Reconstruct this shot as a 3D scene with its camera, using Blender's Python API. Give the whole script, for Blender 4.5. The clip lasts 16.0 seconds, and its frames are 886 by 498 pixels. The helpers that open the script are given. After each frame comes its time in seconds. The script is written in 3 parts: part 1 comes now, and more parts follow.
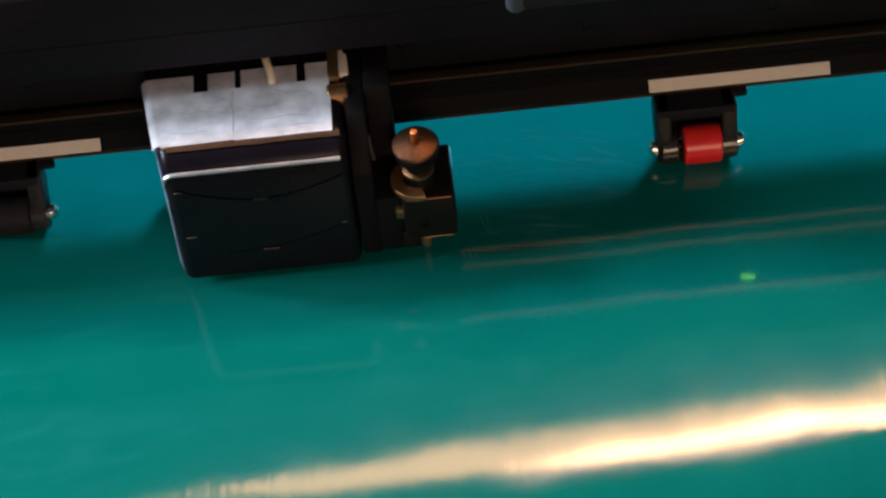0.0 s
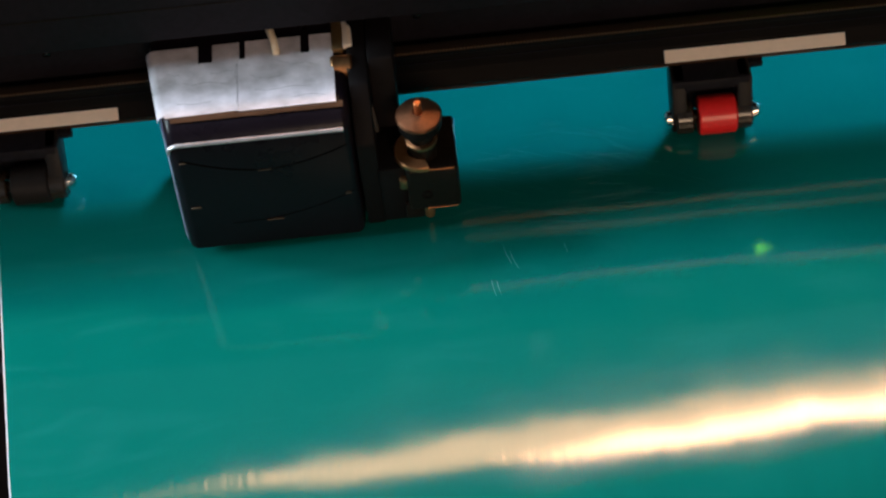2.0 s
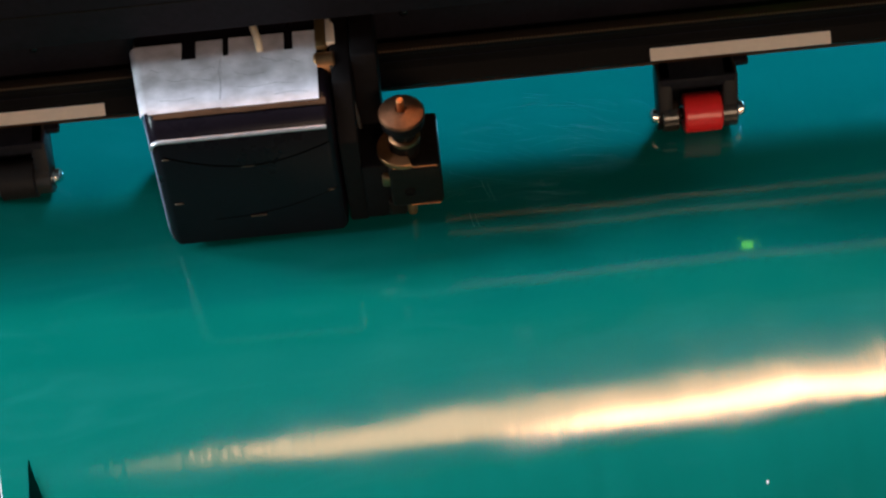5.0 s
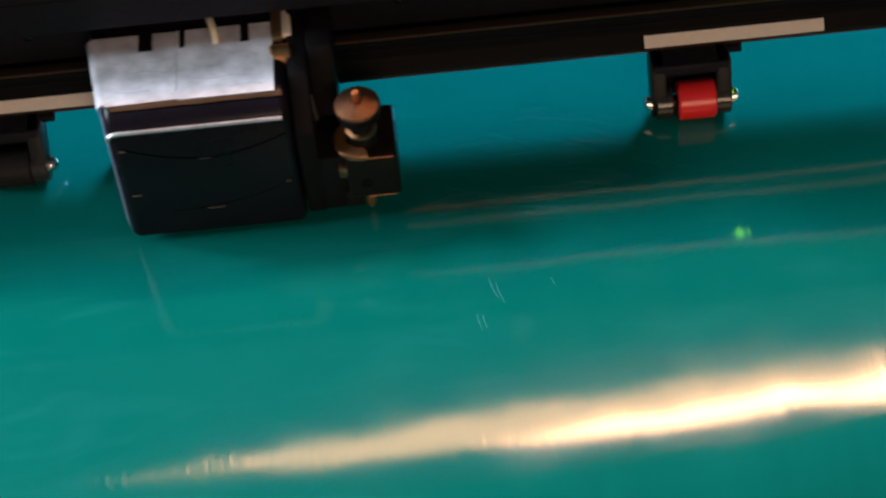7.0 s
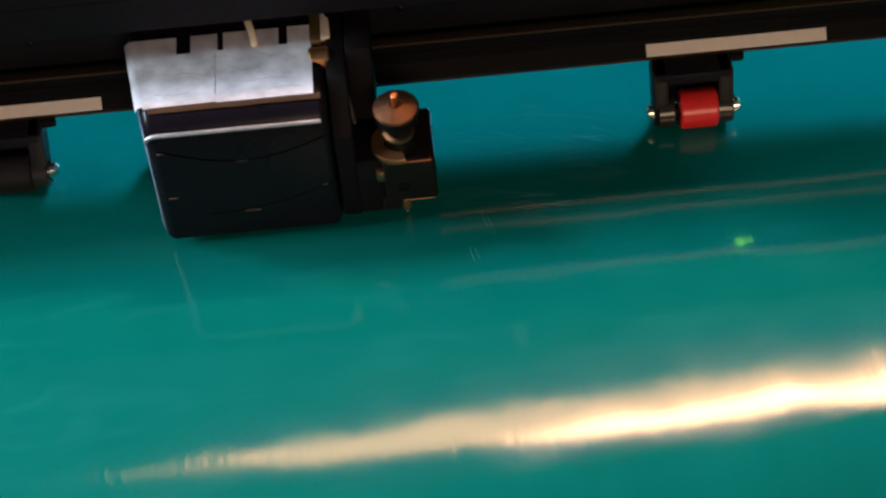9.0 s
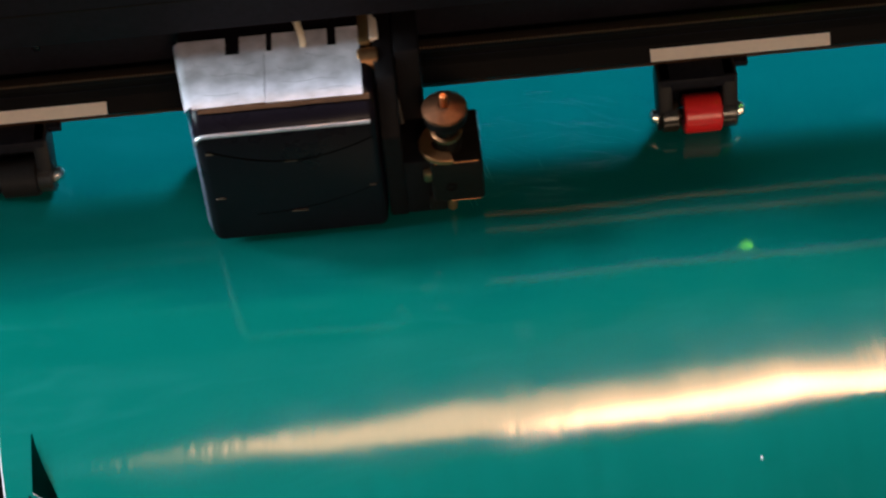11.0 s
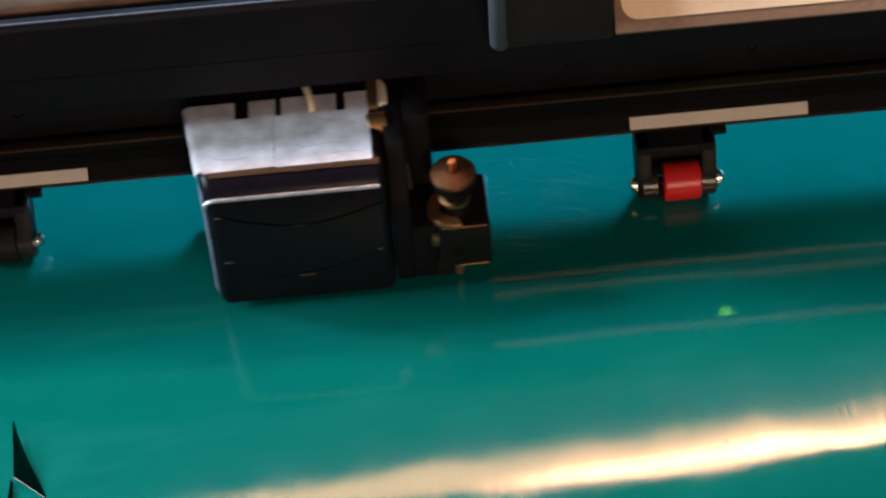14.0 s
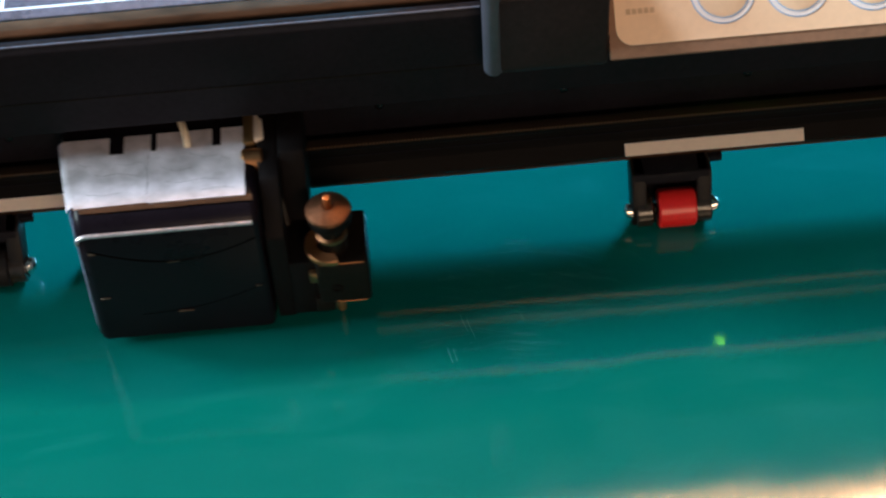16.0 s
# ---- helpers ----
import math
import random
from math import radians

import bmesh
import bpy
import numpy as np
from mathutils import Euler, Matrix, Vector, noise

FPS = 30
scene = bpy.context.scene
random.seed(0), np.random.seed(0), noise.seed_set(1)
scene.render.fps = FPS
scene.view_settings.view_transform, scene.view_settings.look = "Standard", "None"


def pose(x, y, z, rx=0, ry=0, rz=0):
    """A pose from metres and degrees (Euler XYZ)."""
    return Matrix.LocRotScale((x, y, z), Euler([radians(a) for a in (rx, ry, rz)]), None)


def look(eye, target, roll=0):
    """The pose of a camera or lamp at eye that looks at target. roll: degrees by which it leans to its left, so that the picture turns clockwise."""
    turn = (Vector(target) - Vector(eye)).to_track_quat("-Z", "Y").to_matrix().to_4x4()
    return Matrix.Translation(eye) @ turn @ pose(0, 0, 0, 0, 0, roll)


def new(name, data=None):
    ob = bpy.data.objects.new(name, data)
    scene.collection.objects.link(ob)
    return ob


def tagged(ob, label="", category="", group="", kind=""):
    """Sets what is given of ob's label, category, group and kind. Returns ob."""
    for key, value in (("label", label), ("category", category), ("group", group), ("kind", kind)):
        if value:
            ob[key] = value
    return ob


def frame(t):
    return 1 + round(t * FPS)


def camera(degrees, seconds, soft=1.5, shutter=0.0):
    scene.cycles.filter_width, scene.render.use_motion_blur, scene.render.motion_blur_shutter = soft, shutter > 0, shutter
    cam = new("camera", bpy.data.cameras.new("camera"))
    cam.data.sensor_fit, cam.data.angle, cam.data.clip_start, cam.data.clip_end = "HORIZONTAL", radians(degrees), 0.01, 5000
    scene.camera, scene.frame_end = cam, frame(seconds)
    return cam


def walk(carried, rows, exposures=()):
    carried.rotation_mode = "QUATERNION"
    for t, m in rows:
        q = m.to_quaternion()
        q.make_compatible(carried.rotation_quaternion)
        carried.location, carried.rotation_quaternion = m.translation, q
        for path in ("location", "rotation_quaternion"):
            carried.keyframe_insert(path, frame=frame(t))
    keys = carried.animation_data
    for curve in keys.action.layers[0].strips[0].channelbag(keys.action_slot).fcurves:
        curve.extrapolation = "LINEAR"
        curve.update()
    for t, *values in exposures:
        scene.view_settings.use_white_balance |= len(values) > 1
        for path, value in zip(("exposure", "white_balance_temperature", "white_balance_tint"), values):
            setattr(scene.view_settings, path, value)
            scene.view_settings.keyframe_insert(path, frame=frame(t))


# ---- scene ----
cam = camera(26, 16.0, soft=2.4, shutter=0.5)
PATH = [
    (0.0, pose(-0.07066, -0.32315, 0.39961, 36.849, 3.607, -4.798)),
    (0.5, pose(-0.07108, -0.32332, 0.40017, 36.556, 3.728, -4.678)),
    (1.0, pose(-0.07189, -0.32418, 0.39984, 36.468, 3.719, -4.721)),
    (1.5, pose(-0.07157, -0.32410, 0.40054, 36.281, 3.610, -4.842)),
    (2.0, pose(-0.07140, -0.32490, 0.40150, 35.998, 3.841, -4.464)),
    (2.5, pose(-0.07078, -0.32591, 0.40200, 36.183, 3.659, -4.440)),
    (3.0, pose(-0.07238, -0.32563, 0.40200, 36.389, 3.387, -4.683)),
    (3.2, pose(-0.07027, -0.32612, 0.40190, 36.352, 3.611, -4.451)),
    (5.3, pose(-0.06976, -0.32483, 0.40298, 35.787, 3.497, -4.422)),
    (5.5, pose(-0.06972, -0.32468, 0.40247, 35.804, 3.530, -4.359)),
    (6.0, pose(-0.07049, -0.32555, 0.40274, 35.539, 3.470, -4.652)),
    (6.5, pose(-0.06955, -0.32598, 0.40347, 35.484, 3.487, -4.573)),
    (7.0, pose(-0.07034, -0.32660, 0.40377, 35.497, 3.426, -4.668)),
    (7.5, pose(-0.07033, -0.32659, 0.40346, 35.626, 3.324, -4.550)),
    (8.0, pose(-0.07049, -0.32560, 0.40377, 35.679, 3.203, -4.656)),
    (8.5, pose(-0.06697, -0.32672, 0.40332, 35.597, 3.420, -4.493)),
    (8.7, pose(-0.07064, -0.32609, 0.40336, 35.636, 3.344, -4.466)),
    (10.8, pose(-0.07081, -0.32580, 0.40210, 35.991, 3.016, -4.269)),
    (11.0, pose(-0.07112, -0.32663, 0.40422, 35.855, 3.291, -4.360)),
    (11.5, pose(-0.07115, -0.32741, 0.40508, 35.967, 2.977, -4.794)),
    (12.0, pose(-0.07136, -0.32743, 0.40544, 35.987, 3.165, -4.612)),
    (12.5, pose(-0.07083, -0.32831, 0.40606, 36.421, 3.111, -4.433)),
    (13.0, pose(-0.06957, -0.32817, 0.40702, 36.892, 2.875, -4.482)),
    (13.5, pose(-0.07161, -0.32775, 0.40578, 37.353, 2.816, -4.628)),
    (14.0, pose(-0.07094, -0.32645, 0.40538, 37.742, 2.749, -4.613)),
    (14.5, pose(-0.07142, -0.32548, 0.40376, 37.881, 2.512, -4.718)),
    (15.0, pose(-0.07052, -0.32393, 0.40385, 37.942, 2.777, -4.365)),
    (15.5, pose(-0.06979, -0.32413, 0.40270, 38.268, 2.339, -4.322)),
    (16.0, pose(-0.06944, -0.32452, 0.40318, 38.498, 2.606, -4.470)),
]
walk(cam, PATH)

# ---------------------------------------------------------------- light
world = bpy.data.worlds.new("room_air")
world.use_nodes = True
scene.world = world
world.node_tree.nodes["Background"].inputs[0].default_value = (0.5, 0.6, 0.8, 1)
world.node_tree.nodes["Background"].inputs[1].default_value = 0.01


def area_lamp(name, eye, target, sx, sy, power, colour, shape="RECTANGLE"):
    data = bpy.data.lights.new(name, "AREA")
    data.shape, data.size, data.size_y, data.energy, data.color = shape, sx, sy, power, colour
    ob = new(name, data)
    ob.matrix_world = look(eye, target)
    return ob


# narrow, bright warm luminaire under the ceiling behind the machine
WARM = (1.0, 0.52, 0.27)
area_lamp("bright_luminaire_light", (0.33, 0.60, 1.60), (0.33, 0.60, 0.0), 0.66, 0.07, 9.8, WARM, "ELLIPSE")
# two dimmer ellipses added to give the film highlight its halo and left fade
area_lamp("wide_glow_light", (0.10, 0.65, 1.60), (0.10, 0.65, 0.0), 0.88, 0.125, 3.9, WARM, "ELLIPSE")
area_lamp("faint_glow_light", (0.0, 0.64, 1.605), (0.0, 0.64, 0.0), 0.96, 0.11, 1.1, WARM, "ELLIPSE")
# warm fill light added on the operator's side
area_lamp("front_fill_light", (0.3, -1.95, 0.82), (0.0, 0.0, 0.03), 0.8, 0.5, 13.5, (1.0, 0.68, 0.44))
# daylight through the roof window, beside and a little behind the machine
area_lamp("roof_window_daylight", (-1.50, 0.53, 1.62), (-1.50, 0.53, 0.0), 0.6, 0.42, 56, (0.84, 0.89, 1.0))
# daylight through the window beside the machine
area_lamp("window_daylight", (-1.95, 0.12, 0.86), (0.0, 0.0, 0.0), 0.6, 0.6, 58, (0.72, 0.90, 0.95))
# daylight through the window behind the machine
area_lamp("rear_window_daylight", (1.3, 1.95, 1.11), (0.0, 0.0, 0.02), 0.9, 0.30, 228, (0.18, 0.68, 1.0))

# ---------------------------------------------------------------- materials
def nodes_of(name):
    m = bpy.data.materials.new(name)
    m.use_nodes = True
    n = m.node_tree
    return m, n, n.nodes["Principled BSDF"]


def material(name, colour, rough, metal=0.0, grain=600.0, stain=40.0, vary=0.15, bump=0.05, stretch=(1, 1, 1), coat=0.0, spec=0.5):
    """Painted, moulded or metal surface with grain and stains at two scales."""
    m, n, b = nodes_of(name)
    co = n.nodes.new("ShaderNodeTexCoord")
    mp = n.nodes.new("ShaderNodeMapping")
    mp.inputs["Scale"].default_value = stretch
    n.links.new(co.outputs["Object"], mp.inputs["Vector"])
    fine, wide = n.nodes.new("ShaderNodeTexNoise"), n.nodes.new("ShaderNodeTexNoise")
    fine.inputs["Scale"].default_value, fine.inputs["Detail"].default_value = grain, 3
    wide.inputs["Scale"].default_value, wide.inputs["Detail"].default_value = stain, 4
    for t in (fine, wide):
        n.links.new(mp.outputs["Vector"], t.inputs["Vector"])
    add = n.nodes.new("ShaderNodeMath")
    add.operation = "ADD"
    n.links.new(fine.outputs["Fac"], add.inputs[0])
    n.links.new(wide.outputs["Fac"], add.inputs[1])
    ramp = n.nodes.new("ShaderNodeMapRange")
    ramp.inputs["From Min"].default_value, ramp.inputs["From Max"].default_value = 0.6, 1.4
    n.links.new(add.outputs[0], ramp.inputs["Value"])
    mix = n.nodes.new("ShaderNodeMix")
    mix.data_type = "RGBA"
    mix.inputs["A"].default_value = (*[c * (1 - vary) for c in colour], 1)
    mix.inputs["B"].default_value = (*[min(1, c * (1 + vary)) for c in colour], 1)
    n.links.new(ramp.outputs["Result"], mix.inputs["Factor"])
    n.links.new(mix.outputs["Result"], b.inputs["Base Color"])
    rr = n.nodes.new("ShaderNodeMapRange")
    rr.inputs["From Min"].default_value, rr.inputs["From Max"].default_value = 0.3, 0.7
    rr.inputs["To Min"].default_value, rr.inputs["To Max"].default_value = rough * 0.8, min(1, rough * 1.25)
    n.links.new(wide.outputs["Fac"], rr.inputs["Value"])
    n.links.new(rr.outputs["Result"], b.inputs["Roughness"])
    b.inputs["Metallic"].default_value = metal
    b.inputs["Coat Weight"].default_value = coat
    b.inputs["Specular IOR Level"].default_value = spec
    if bump:
        bp = n.nodes.new("ShaderNodeBump")
        bp.inputs["Strength"].default_value, bp.inputs["Distance"].default_value = bump, 0.0005
        n.links.new(fine.outputs["Fac"], bp.inputs["Height"])
        n.links.new(bp.outputs["Normal"], b.inputs["Normal"])
    return m


def glowing(name, colour, strength):
    m, n, b = nodes_of(name)
    b.inputs["Base Color"].default_value = (*colour, 1)
    b.inputs["Emission Color"].default_value = (*colour, 1)
    b.inputs["Emission Strength"].default_value = strength
    return m


def vinyl_material():
    """Glossy self-adhesive film with orange peel, long draw ripples and fine scuffs."""
    m, n, b = nodes_of("teal_vinyl")
    co = n.nodes.new("ShaderNodeTexCoord")

    def tex(scale, stretch, detail=3):
        mp = n.nodes.new("ShaderNodeMapping")
        mp.inputs["Scale"].default_value = stretch
        n.links.new(co.outputs["Object"], mp.inputs["Vector"])
        t = n.nodes.new("ShaderNodeTexNoise")
        t.inputs["Scale"].default_value, t.inputs["Detail"].default_value = scale, detail
        n.links.new(mp.outputs["Vector"], t.inputs["Vector"])
        return t

    peel, ripple, wave, scuff = tex(900, (1, 1, 1)), tex(330, (1.7, 0.22, 1), 4), tex(14, (1, 1, 1), 2), tex(60, (1, 1, 1), 5)
    mix = n.nodes.new("ShaderNodeMix")
    mix.data_type = "RGBA"
    mix.inputs["A"].default_value = (0.0005, 0.130, 0.111, 1)
    mix.inputs["B"].default_value = (0.001, 0.152, 0.130, 1)
    n.links.new(scuff.outputs["Fac"], mix.inputs["Factor"])
    # wiped dust and faint rub marks
    rub = tex(62, (0.5, 1.5, 1), 8)
    rub.inputs["Distortion"].default_value = 1.2
    dust = n.nodes.new("ShaderNodeMapRange")
    dust.inputs["From Min"].default_value, dust.inputs["From Max"].default_value = 0.52, 0.78
    dust.inputs["To Min"].default_value, dust.inputs["To Max"].default_value = 0.0, 0.06
    n.links.new(rub.outputs["Fac"], dust.inputs["Value"])
    worn = n.nodes.new("ShaderNodeMix")
    worn.data_type = "RGBA"
    worn.inputs["B"].default_value = (0.06, 0.36, 0.40, 1)
    n.links.new(dust.outputs["Result"], worn.inputs["Factor"])
    n.links.new(mix.outputs["Result"], worn.inputs["A"])
    n.links.new(worn.outputs["Result"], b.inputs["Base Color"])
    rr = n.nodes.new("ShaderNodeMapRange")
    rr.inputs["From Min"].default_value, rr.inputs["From Max"].default_value = 0.3, 0.7
    rr.inputs["To Min"].default_value, rr.inputs["To Max"].default_value = 0.062, 0.095
    n.links.new(scuff.outputs["Fac"], rr.inputs["Value"])
    n.links.new(rr.outputs["Result"], b.inputs["Roughness"])
    last = None
    for t, strength, far in ((wave, 0.12, 0.004), (ripple, 0.065, 0.0006), (peel, 0.03, 0.00015)):
        bp = n.nodes.new("ShaderNodeBump")
        bp.inputs["Strength"].default_value, bp.inputs["Distance"].default_value = strength, far
        n.links.new(t.outputs["Fac"], bp.inputs["Height"])
        if last:
            n.links.new(last.outputs["Normal"], bp.inputs["Normal"])
        last = bp
    n.links.new(last.outputs["Normal"], b.inputs["Normal"])
    return m


VINYL = vinyl_material()
BACKING = material("white_backing_paper", (0.62, 0.62, 0.70), 0.6, vary=0.05)
BLACK = material("black_satin_plastic", (0.0098, 0.0082, 0.0115), 0.55, vary=0.4, bump=0.08, spec=0.12)
BLACK_GLOSS = material("black_gloss_plastic", (0.005, 0.005, 0.0065), 0.25, grain=900, vary=0.25, bump=0.03, spec=0.25)
BLACK_METAL = material("black_anodised_metal", (0.0068, 0.0052, 0.0050), 0.6, grain=500, vary=0.3, bump=0.04, stretch=(0.1, 1, 1), spec=0.08)
RIM_GLINT = material("pale_rim_glint", (0.72, 0.69, 0.74), 0.36, 0.8, vary=0.25)
HOOD = material("black_moulded_hood", (0.0066, 0.0046, 0.0080), 0.3, grain=900, vary=0.3, bump=0.03, spec=0.16)
DARK = material("dead_black_plastic", (0.0065, 0.0048, 0.0055), 0.55, vary=0.3, bump=0.06, spec=0.12)
GROOVE = material("black_seam_groove", (0.0015, 0.0012, 0.0012), 0.8, vary=0.2, bump=0, spec=0.05)
CLIP = material("worn_brown_clip", (0.085, 0.055, 0.034), 0.5, vary=0.3)
ARM = material("dark_brown_plastic", (0.014, 0.010, 0.009), 0.5, vary=0.3, bump=0.06, spec=0.25)
BOSS = material("glossy_dark_brown_boss", (0.030, 0.020, 0.014), 0.25, vary=0.3, bump=0.04, spec=0.6)
DARK_ROLL = material("blackened_rubber", (0.014, 0.010, 0.009), 0.5, vary=0.3, bump=0.15, spec=0.2)
DULL_REFLECTOR = material("dull_copper_reflector", (0.36, 0.20, 0.10), 0.30, 1.0, grain=300, stain=60, vary=0.3, bump=0.05)
POLISHED_REFLECTOR = material("polished_metal_reflector", (0.92, 0.66, 0.42), 0.24, 1.0, grain=300, stain=60, vary=0.3, bump=0.05)
RUBBER = material("dark_rubber", (0.032, 0.022, 0.017), 0.45, bump=0.15)
RED = material("red_rubber", (0.95, 0.022, 0.022), 0.32, vary=0.1, bump=0.06)
STEEL = material("polished_steel", (0.70, 0.67, 0.62), 0.18, 1.0, vary=0.1)
COPPER = material("copper", (0.82, 0.29, 0.11), 0.42, 1.0, vary=0.15)
BRONZE = material("aged_bronze", (0.36, 0.18, 0.085), 0.45, 1.0, vary=0.25)
FLANGE = material("coppery_bronze", (0.40, 0.18, 0.075), 0.42, 0.9, vary=0.2)
CAP = material("turned_dark_bronze", (0.125, 0.058, 0.031), 0.5, 1.0, grain=900, vary=0.3, bump=0.15)
GUNMETAL = material("dark_bronzed_steel", (0.013, 0.0085, 0.006), 0.42, 0.3, vary=0.3, bump=0.1, spec=0.15)
BRASS = material("dull_brass", (0.42, 0.27, 0.13), 0.4, 0.8, vary=0.2)
TAPE = material("cream_masking_tape", (0.92, 0.77, 0.66), 0.7, vary=0.06)
FOIL = material("scuffed_grey_foil", (0.67, 0.63, 0.70), 0.6, 0.0, spec=0.25, grain=210, stain=75, vary=0.42, bump=0.7, stretch=(0.9, 1.1, 1))
CREASE_SHADE = material("foil_crease_shade", (0.30, 0.29, 0.33), 0.6, vary=0.5)
EDGE = material("pale_grey_edge", (0.12, 0.125, 0.17), 0.45, 0.0, vary=0.25)
SIDE_SHEEN = material("lilac_side_sheen", (0.32, 0.33, 0.45), 0.4, 0.0, vary=0.25)
CREAM = material("cream_cable", (0.85, 0.70, 0.52), 0.4)
TOOTH = material("worn_brown_teeth", (0.10, 0.055, 0.03), 0.6, bump=0.1, spec=0.2)
BELT = material("brown_belt", (0.024, 0.015, 0.010), 0.6, bump=0.2, spec=0.2)
PANEL = material("beige_panel_film", (0.86, 0.65, 0.46), 0.45, vary=0.06, stain=15)
RIM = material("taupe_plastic", (0.24, 0.135, 0.085), 0.5, vary=0.2)
RING_WHITE = material("white_print", (0.85, 0.86, 0.90), 0.4, vary=0.03)
RING_BLUE = material("blue_print", (0.34, 0.52, 0.80), 0.4, vary=0.05)
PRINT = material("grey_print", (0.58, 0.42, 0.28), 0.5)
COVER = material("smoked_blue_cover", (0.085, 0.095, 0.14), 0.3, vary=0.35, stain=120, spec=0.3)
LINE = material("pale_line_print", (0.72, 0.74, 0.85), 0.5, vary=0.05)
TRIM = material("brown_edge_trim", (0.075, 0.038, 0.021), 0.6, grain=350, stain=60, vary=0.6, bump=0.2, stretch=(0.3, 1, 1), spec=0.12)
CONTROL = material("dark_brownish_plastic", (0.022, 0.018, 0.019), 0.5, vary=0.3, stain=60, bump=0.06, spec=0.12)
STRIP = material("blue_black_strip", (0.060, 0.062, 0.082), 0.3, vary=0.2, spec=0.5)
SCUFF = material("scuffed_film", (0.05, 0.30, 0.31), 0.4)
CUT = material("cut_film_edge", (0.12, 0.42, 0.42), 0.4)
WALL = material("dim_wall_paint", (0.09, 0.085, 0.085), 0.9, grain=200, stain=3, vary=0.06)
CEILING = material("grey_ceiling_paint", (0.09, 0.09, 0.09), 0.9, grain=200, stain=3, vary=0.05)
WOOD = material("dark_wood", (0.10, 0.06, 0.04), 0.5, grain=80, stain=8, vary=0.3, stretch=(0.15, 1, 1))
LED = glowing("green_led", (0.22, 1.0, 0.02), 36.0)

MM = 0.001


# ---------------------------------------------------------------- mesh tools (millimetres)
def finish(bm, smooth=True):
    for v in bm.verts:
        v.co *= MM
    bmesh.ops.recalc_face_normals(bm, faces=bm.faces)
    if smooth:
        for f in bm.faces:
            f.smooth = True
        for e in bm.edges:
            if len(e.link_faces) == 2 and e.calc_face_angle(0) > 0.6:
                e.smooth = False
    return bm


def part(name, bm, mat, parent=None, label=""):
    finish(bm)
    data = bpy.data.meshes.new(name)
    bm.to_mesh(data)
    bm.free()
    data.materials.append(mat)
    ob = new(name, data)
    if parent:
        ob.parent = parent
    if label:
        tagged(ob, label)
    return ob


def block(x0, x1, y0, y1, z0, z1, bevel=0.5, seg=2):
    bm = bmesh.new()
    bmesh.ops.create_cube(bm, size=1)
    for v in bm.verts:
        v.co = Vector(((x0 + x1) / 2 + v.co.x * (x1 - x0), (y0 + y1) / 2 + v.co.y * (y1 - y0), (z0 + z1) / 2 + v.co.z * (z1 - z0)))
    if bevel:
        bmesh.ops.bevel(bm, geom=list(bm.edges), offset=bevel, segments=seg, affect="EDGES", profile=0.5)
    return bm


def merge(*bms):
    out = bms[0]
    for b in bms[1:]:
        tmp = bpy.data.meshes.new("tmp")
        b.to_mesh(tmp)
        b.free()
        out.from_mesh(tmp)
        bpy.data.meshes.remove(tmp)
    return out


def extrude_x(profile, x0, x1, bevel=0.4, seg=2):
    """A yz outline carried along x."""
    bm = bmesh.new()
    a = [bm.verts.new((x0, y, z)) for y, z in profile]
    b = [bm.verts.new((x1, y, z)) for y, z in profile]
    bm.faces.new(a)
    bm.faces.new(b[::-1])
    for i in range(len(a)):
        j = (i + 1) % len(a)
        bm.faces.new((a[i], b[i], b[j], a[j]))
    bmesh.ops.recalc_face_normals(bm, faces=bm.faces)
    if bevel:
        bmesh.ops.bevel(bm, geom=list(bm.edges), offset=bevel, segments=seg, affect="EDGES", profile=0.5, clamp_overlap=True)
    return bm


def lathe(profile, m=None, n=40):
    """Turned shape: (radius, height) pairs round z, then moved by m."""
    bm = bmesh.new()
    rings = []
    for r, z in profile:
        rings.append([bm.verts.new((max(r, 1e-3) * math.cos(2 * math.pi * i / n), max(r, 1e-3) * math.sin(2 * math.pi * i / n), z)) for i in range(n)])
    for a, b in zip(rings, rings[1:]):
        for i in range(n):
            j = (i + 1) % n
            bm.faces.new((a[i], a[j], b[j], b[i]))
    bm.faces.new(rings[0][::-1])
    bm.faces.new(rings[-1])
    if m:
        bmesh.ops.transform(bm, matrix=m, verts=bm.verts)
    return bm


ALONG_X = Matrix.Rotation(radians(90), 4, "Y")


def at(x, y, z, turn=None):
    return Matrix.Translation((x, y, z)) @ (turn or Matrix())


def tube(points, r, n=8):
    bm = bmesh.new()
    rings = []
    for i, p in enumerate(points):
        a, b = Vector(points[max(i - 1, 0)]), Vector(points[min(i + 1, len(points) - 1)])
        q = (b - a).to_track_quat("Z", "Y")
        rings.append([bm.verts.new(Vector(p) + q @ Vector((r * math.cos(2 * math.pi * k / n), r * math.sin(2 * math.pi * k / n), 0))) for k in range(n)])
    for a, b in zip(rings, rings[1:]):
        for i in range(n):
            j = (i + 1) % n
            bm.faces.new((a[i], a[j], b[j], b[i]))
    bm.faces.new(rings[0][::-1])
    bm.faces.new(rings[-1])
    return bm


def thing(name, label, category, group="", x=0, y=0, z=0):
    ob = new(name)
    ob.empty_display_size = 0.01
    ob.location = (x * MM, y * MM, z * MM)
    return tagged(ob, label, category, group)


def plain(name, bm, mat, label, category=""):
    return tagged(part(name, bm, mat), label, category, kind="structure")


